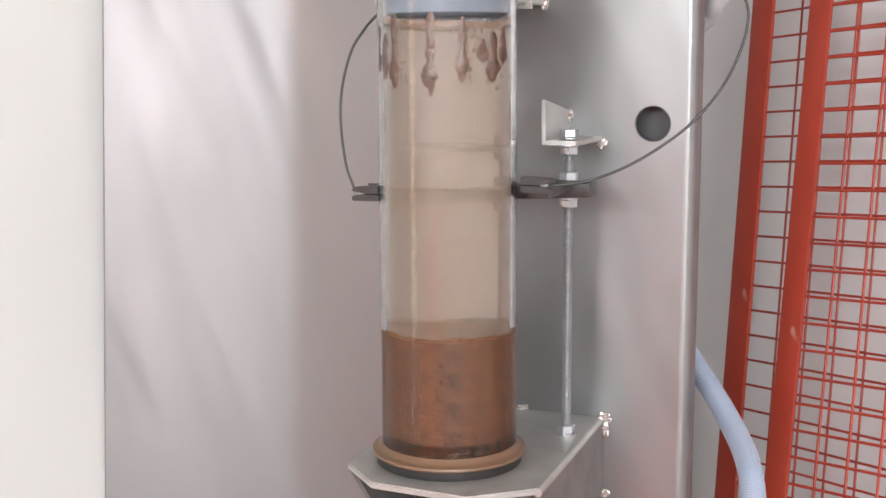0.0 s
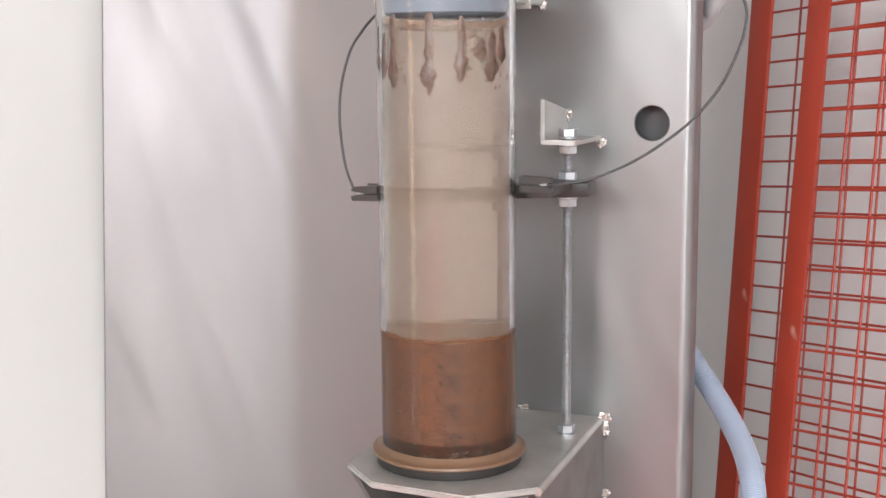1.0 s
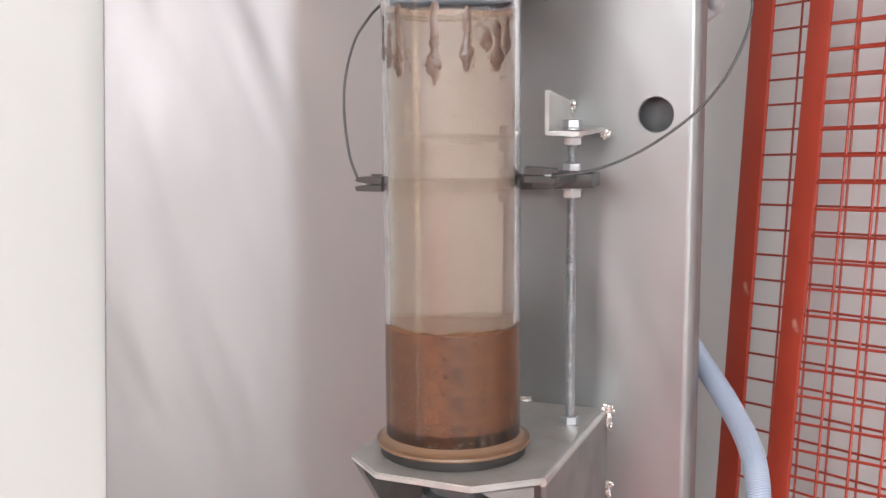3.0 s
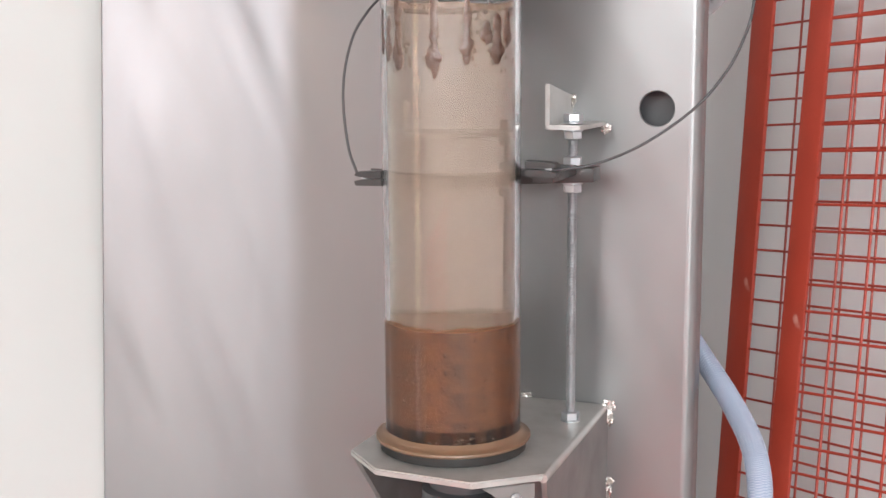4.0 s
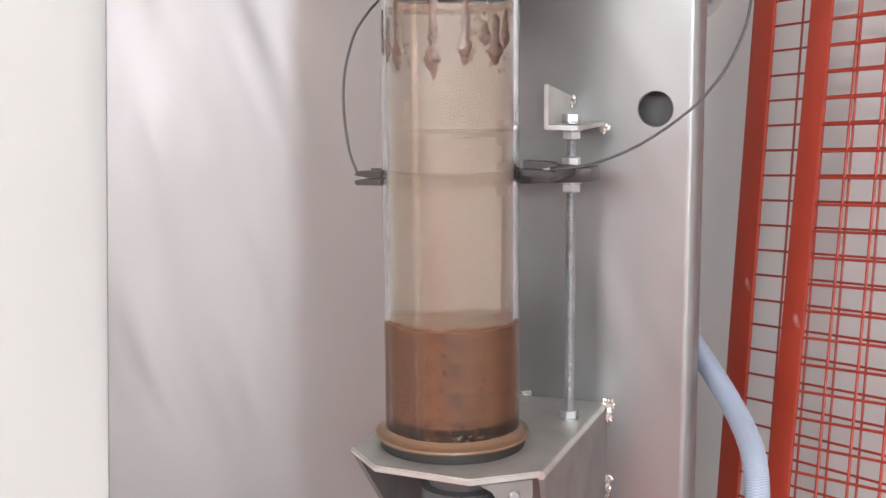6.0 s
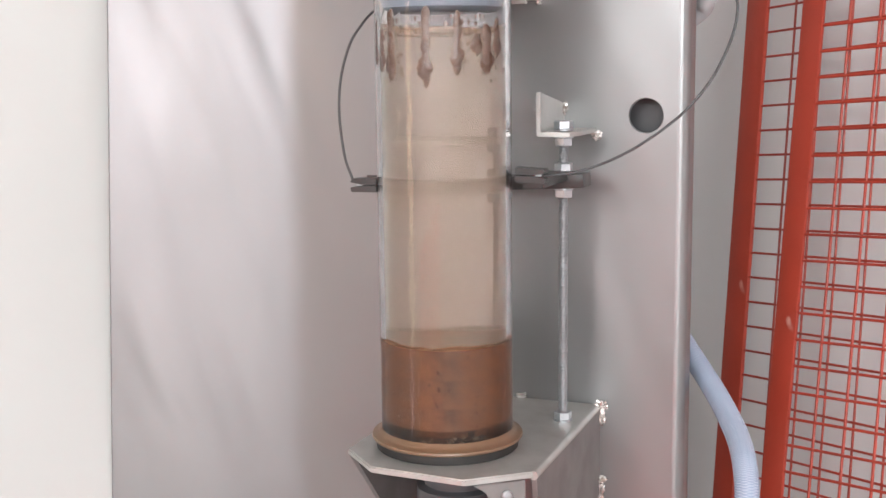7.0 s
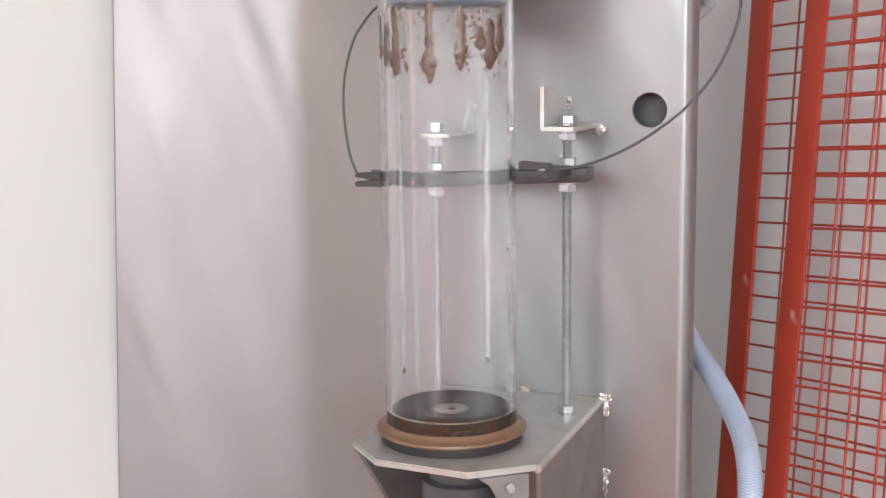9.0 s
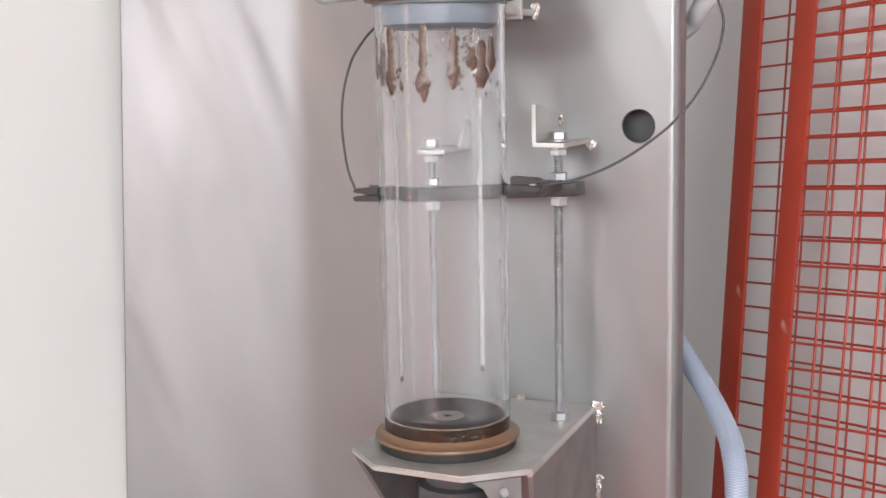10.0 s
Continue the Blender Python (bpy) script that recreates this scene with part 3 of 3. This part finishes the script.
def water():
    wa = thing("murky_water", TUBE, "murky beige water standing in the clear tube, then draining away", "water")
    r = 0.0483
    top = LEVEL[0][1]
    count = 13
    me = None
    for k in range(count):
        z = top - (k + 1) * RING_H
        if me is None:
            me = mesh_of("water_slice", skin(r, RING_H))
        ob = part("water_slice", me, WATER, wa, at=pose(0, 0, z))
        moving.append((ob, [(t, pose(0, 0, max(z - (top - level), PARK))) for t, level in LEVEL]))
    # the surface, with a raised wet rim, rocking as it sinks
    def ripple(k, a, rr, z):
        return rr, z + 0.0013 * math.sin(3 * a + 0.7) * (rr / r) ** 2
    bm = lathe([(0.001, -0.0006), (0.030, -0.0005), (r - 0.005, 0.0), (r - 0.0008, 0.0022), (r - 0.0006, 0.0012), (r - 0.003, -0.0022), (0.001, -0.0020)], 72, wobble=ripple)
    su = part("water_surface", bm, WATER_TOP, wa, "scummy water surface")
    rows = []
    for t, level in LEVEL:
        rock = 3.2 * math.sin((t - 7.5) * 12) * min(1, max(0, (t - 7.5) / 0.4)) if t < 8.6 else 0
        rows.append((t, pose(0, 0, max(level, 0.006), rock * 0.6, rock, 40 * max(0, min(1.6, t - 7)))))
    moving.append((su, rows))
    def waves(k, a, rr, z):
        return rr, z + 0.0018 * math.sin(2 * a + 0.4) + 0.0010 * math.sin(5 * a + 1.0) + (0.0006 * math.sin(17 * a) if k == 1 else 0)
    bm = lathe([(0.0472, -0.0020), (0.0483, -0.0016), (0.0483, 0.0018), (0.0476, 0.0026), (0.0458, 0.0012), (0.0446, -0.0006)], 90, closed=True, wobble=waves)
    moving.append((part("scum_rim", bm, SCUM, wa, "thin brown scum line"), rows))


def sediment():
    se = thing("mud_bed", TUBE, "rusty brown mud bed settled at the tubes bottom", "mud")
    r, top, h = 0.0487, BED[0][1], 0.0225
    rng = random.Random(11)
    for k in range(4):
        z = top - (k + 1) * h
        b = lathe([(r, 0.0), (r, h), (0.002, h), (0.002, 0.0)], 72, closed=True)
        ob = part("mud_slice", b, SEDIMENT, se, at=pose(0, 0, z))
        moving.append((ob, [(t, pose(0, 0, max(z - (top - level), PARK), 0, 0, 0)) for t, level in BED]))
        grit = bmesh.new()
        for i in range(24):
            g = 0.0004 + 0.0009 * rng.random() ** 2
            b = blob((g, 0.00025, g * rng.uniform(0.9, 1.9)), i + 50 * k, 0.6, 1)
            bmesh.ops.transform(b, verts=b.verts, matrix=on_wall(rng.gauss(-50, 38), rng.uniform(0.002, h - 0.002), r) @ pose(0, 0, 0, 0, rng.uniform(-40, 40), 0))
            join(grit, b)
        tagged(part("dark_grit", grit, GRIT, ob, "dark grit in the mud"), kind="stuff")
    # loose orange mud hanging just over the bed, thinning upwards
    def ragged(k, a, rr, z):
        return rr, z + (0.0007 * math.sin(5 * a) + 0.0006 * math.sin(11 * a + 1) + 0.0004 * math.sin(23 * a) if k in (1, 2) else 0)
    ob = part("loose_mud", lathe([(r + 0.0001, 0.0006), (r + 0.0001, 0.0034), (r - 0.0002, 0.0034), (r - 0.0002, 0.0006)], 120, closed=True, wobble=ragged), CLOUD, se, "loose orange mud over the bed")
    moving.append((ob, [(t, pose(0, 0, max(level, 0.003))) for t, level in BED]))
    # uneven crest that breaks up as the bed sinks
    def crest(k, a, rr, z):
        if k in (2, 3):
            return rr, z + 0.0005 * math.sin(2 * a + 1) + 0.0004 * math.sin(7 * a)
        return rr, z
    bm = lathe([(0.002, -0.006), (r + 0.00004, -0.006), (r + 0.00004, 0.0010), (r - 0.004, 0.0004), (0.002, 0.000)], 72, wobble=crest)
    ob = part("mud_crest", bm, SEDIMENT, se, at=pose(0, 0, top))
    moving.append((ob, [(t, pose(0, 0, max(level, 0.010), 5 * min(1, max(0, (t - 7.2) / 0.3)) * (level > 0.04), 0, 0)) for t, level in BED]))


def mud_lumps():
    """Clods that break out of the bed's crest as it sinks, each settling at its own pace."""
    lu = thing("mud_clods", TUBE, "brown mud clods breaking from the sinking bed", "mud")
    for i, (a0, a1, extra) in enumerate(((-150, -112, 0.012), (-122, -92, 0.007), (-98, -78, 0.003), (-54, -30, 0.010), (-38, 6, 0.017), (10, 50, 0.014), (60, 110, 0.009))):
        bm = bmesh.new()
        n, h, r0, r1 = 14, 0.020, 0.030, 0.04865
        cols = []
        for k in range(n + 1):
            f = k / n
            a = radians(a0 + (a1 - a0) * f)
            topz = h * min(1, (math.sin(math.pi * f) ** 0.45)) * (0.85 + 0.15 * noise.noise(Vector((f * 5, i * 3.0, 0)))) + 0.0005
            cols.append([bm.verts.new((r * math.cos(a), r * math.sin(a), z)) for r, z in ((r0, 0), (r1, 0), (r1, topz * 0.94), (r1 - 0.004, topz), (r0, topz * 0.8))])
        for p, q in zip(cols, cols[1:]):
            for k in range(5):
                j = (k + 1) % 5
                bm.faces.new((p[k], q[k], q[j], p[j]))
        bm.faces.new(cols[0][::-1])
        bm.faces.new(cols[-1])
        ob = part("clod", bm, SEDIMENT, lu)
        rows = []
        for t, level in BED:
            rise = extra * max(0.0, min(1.0, (t - 7.15) / 0.3)) * max(0.0, min(1.0, (8.0 - t) / 0.35))
            rows.append((t, pose(0, 0, max(level - h - 0.0012 + rise, PARK))))
        moving.append((ob, rows))


# ---- cables and hoses ----
def cords():
    M = MACHINE
    def cord(name, pts, radius, mat, label, category, sides=12, steps=14):
        return tagged(part(name, sweep(spline(pts, steps), radius, sides), mat), label, category)
    cord("fibre_cable", CABLE_LEFT, 0.0011, CABLE, "thin black fibre-optic cable arching up from the sensor fork", "cable")
    cord("fibre_cable", CABLE_RIGHT, 0.0011, CABLE, "thin black fibre-optic cable looping from the sensor fork past the column", "cable")
    cord("grey_hose", HOSE_TOP_RIGHT, 0.0085, HOSE_GREY, "grey flexible hose bending behind the column", "hose", 20)
    cord("grey_hose", HOSE_TOP_LEFT, 0.0085, HOSE_GREY, "grey flexible hose leading to the tube's cap", "hose", 20)
    ho = thing("braided_hose", Matrix(), "clear bluish braided hose hanging beside the column", "hose")
    line = spline(HOSE_CLEAR_LINE, 16)
    part("hose_wall", sweep(line, 0.0098, 24), HOSE_CLEAR, ho)
    # two families of braid threads winding round the hose
    bm = bmesh.new()
    frames = []
    up = Vector((0.1, 0.3, 0.9))
    for i, q in enumerate(line):
        d = (line[min(i + 1, len(line) - 1)] - line[max(i - 1, 0)]).normalized()
        side = d.cross(up).normalized()
        up = side.cross(d)
        frames.append((q, side, up))
    for sign in (1, -1):
        for s in range(6):
            pts = []
            for k in range(len(line) * 5 - 5):
                i, f = divmod(k, 5)
                q0, a0, b0 = frames[i]
                q1, a1, b1 = frames[i + 1]
                f /= 5
                ang = sign * (i + f) * 1.15 + s * math.pi / 3
                pts.append(q0.lerp(q1, f) + 0.0097 * (math.cos(ang) * a0.lerp(a1, f) + math.sin(ang) * b0.lerp(b1, f)))
            join(bm, sweep(pts, 0.00024, 4))
    tagged(part("braid", bm, BRAID, ho, "white braid threads"), kind="stuff")
    # a run of worn dark printing along the hose
    bm = bmesh.new()
    rng = random.Random(8)
    for i in range(len(line) - 1):
        q, d = line[i], (line[i + 1] - line[i]).normalized()
        if 1.085 < q.z < 1.152:
            out = Vector((0.62, -0.78, 0.0))
            out = (out - out.dot(d) * d).normalized()
            across = d.cross(out)
            for k in range(2):
                c = q + 0.0099 * out + (line[i + 1] - q) * (0.5 * k + rng.uniform(0, 0.2))
                m = Matrix(((across.x, d.x, out.x, c.x), (across.y, d.y, out.y, c.y), (across.z, d.z, out.z, c.z), (0, 0, 0, 1)))
                add_box(bm, -rng.uniform(0.0012, 0.0022), -0.0007, -0.0004, rng.uniform(0.0012, 0.0022), 0.0007, 0.0004, m=m)
    tagged(part("print_bars", bm, CABLE, ho, "row of worn dark print bars"), kind="stuff")


CABLE_LEFT = [(-0.0634, -0.0010, 1.4139), (-0.0694, 0.0000, 1.4322), (-0.0733, 0.0030, 1.4646), (-0.0722, 0.0080, 1.4925), (-0.0657, 0.0140, 1.5183), (-0.0571, 0.0200, 1.5334), (-0.0490, 0.0300, 1.5444), (-0.0200, 0.0500, 1.5750)]
CABLE_RIGHT = [(0.0870, -0.0040, 1.4155), (0.1181, -0.0040, 1.4203), (0.1542, 0.0000, 1.4350), (0.1900, 0.0040, 1.4595), (0.2130, 0.0080, 1.4847), (0.2267, 0.0120, 1.5091), (0.2346, 0.0160, 1.5334), (0.2337, 0.0200, 1.5544), (0.2150, 0.0300, 1.6000)]
HOSE_TOP_RIGHT = [(0.2068, 0.2000, 1.5342), (0.2205, 0.1900, 1.5408), (0.2303, 0.1800, 1.5498), (0.2344, 0.1700, 1.5615), (0.2620, 0.1650, 1.6000), (0.2620, 0.1600, 1.6600)]
HOSE_TOP_LEFT = [(-0.0950, -0.0200, 1.5839), (-0.0837, -0.0100, 1.5720), (-0.0717, 0.0000, 1.5732), (-0.0548, 0.0100, 1.5779), (-0.0500, 0.0120, 1.6000)]
HOSE_CLEAR_LINE = [(0.2099, 0.1900, 1.2558), (0.2227, 0.1720, 1.2352), (0.2377, 0.1300, 1.2136), (0.2457, 0.0900, 1.2002), (0.2498, 0.0500, 1.1895), (0.2496, 0.0150, 1.1792), (0.2490, -0.004, 1.1560), (0.2465, -0.014, 1.1000), (0.2440, -0.015, 1.0000), (0.2440, 0.0, 0.9000)]


# added panel, never in view: its red shows only as a reflection in the column
def unseen_red_panel():
    gp = thing("unseen_red_panel", pose(-0.80, -2.9, 0), "solid red panel added out of view to redden the column's reflection", "guard panel")
    part("sheet", box(-0.002, 0.03, 0.03, 0.002, 1.50, 0.98), UNSEEN_RED, gp)
    for y0 in (0.0, 1.501):
        part("post", box(-0.015, y0, 0.0, 0.015, y0 + 0.029, 1.01, bevel=0.002), RED_BAR, gp)
    for z0 in (0.0005, 0.9805):
        part("rail", box(-0.012, 0.0295, z0, 0.012, 1.5005, z0 + 0.029, bevel=0.002), RED_BAR, gp)


# ---- fence panels leaning in the corner ----
def fence_panel(origin, x_axis, z_axis, bar_w, pitch_x, start_x, pitch_z, wire, cols, label):
    x = Vector(x_axis).normalized()
    z = Vector(z_axis)
    z = (z - z.dot(x) * x).normalized()
    y = z.cross(x)
    m = Matrix((( *[x[0], y[0], z[0]], origin[0]), (x[1], y[1], z[1], origin[1]), (x[2], y[2], z[2], origin[2]), (0, 0, 0, 1)))
    fe = thing("fence_panel", m, label, "fence panel", "fence panels in the corner")
    low = -(origin[2] - 0.015) / z[2]
    high = 0.33
    width = start_x + pitch_x * cols
    part("frame_bar", box(-bar_w, -0.003, low, 0, 0.003, high, bevel=0.002), RED_BAR, fe)
    part("frame_bar", box(width, -0.003, low, width + bar_w, 0.003, high, bevel=0.002), RED_BAR, fe)
    part("frame_bar", box(0.0005, -0.003, high - 0.03, width - 0.0005, 0.003, high, bevel=0.002), RED_BAR, fe)
    part("frame_bar", box(0.0005, -0.003, low, width - 0.0005, 0.003, low + 0.03, bevel=0.002), RED_BAR, fe)
    hw = mesh_of("cross_wire", sweep([Vector((-0.004, 0, 0)), Vector((width / 2, 0, 0)), Vector((width + 0.004, 0, 0))], wire, 8))
    vw = mesh_of("upright_wire", sweep([Vector((0, 0, low + 0.02)), Vector((0, 0, 0)), Vector((0, 0, high - 0.02))], wire, 8))
    j = int((low + 0.04) / pitch_z)
    while j * pitch_z < high - 0.03:
        part("cross_wire", hw, RED_WIRE, fe, at=pose(0, 0.0, j * pitch_z))
        j += 1
    for i in range(cols):
        part("upright_wire", vw, RED_WIRE, fe, at=pose(start_x + i * pitch_x, 2 * wire * 0.9, 0))


room()
column()
shelf_bracket()
upper_bracket()
sight_tube()
water()
sediment()
mud_lumps()
threaded_rod(0.0672, 0.0935, 0.002)
threaded_rod(-0.052, 0.0937, 0.0085)
angle_bracket(0.0672, 0.2427)
angle_bracket(-0.052, 0.2362, -1)
sensor_holder()
cords()
unseen_red_panel()
fence_panel((0.3452, 0.4993, 1.5617), (0.5773, -0.8131, 0.0751), (0.0675, 0.1392, 0.9880), 0.0320, 0.0405, 0.0400, 0.0282, 0.0014, 15, "red powder-coated wire mesh fence panel with a scuffed flat frame")
fence_panel((0.3869, 0.4064, 1.5387), (0.7021, -0.7091, 0.0648), (0.0905, 0.1791, 0.9797), 0.0265, 0.0352, 0.0295, 0.0282, 0.0016, 15, "red powder-coated wire mesh fence panel leaning before another")


def motions():
    for ob, rows in moving:
        walk(ob, rows)


motions()
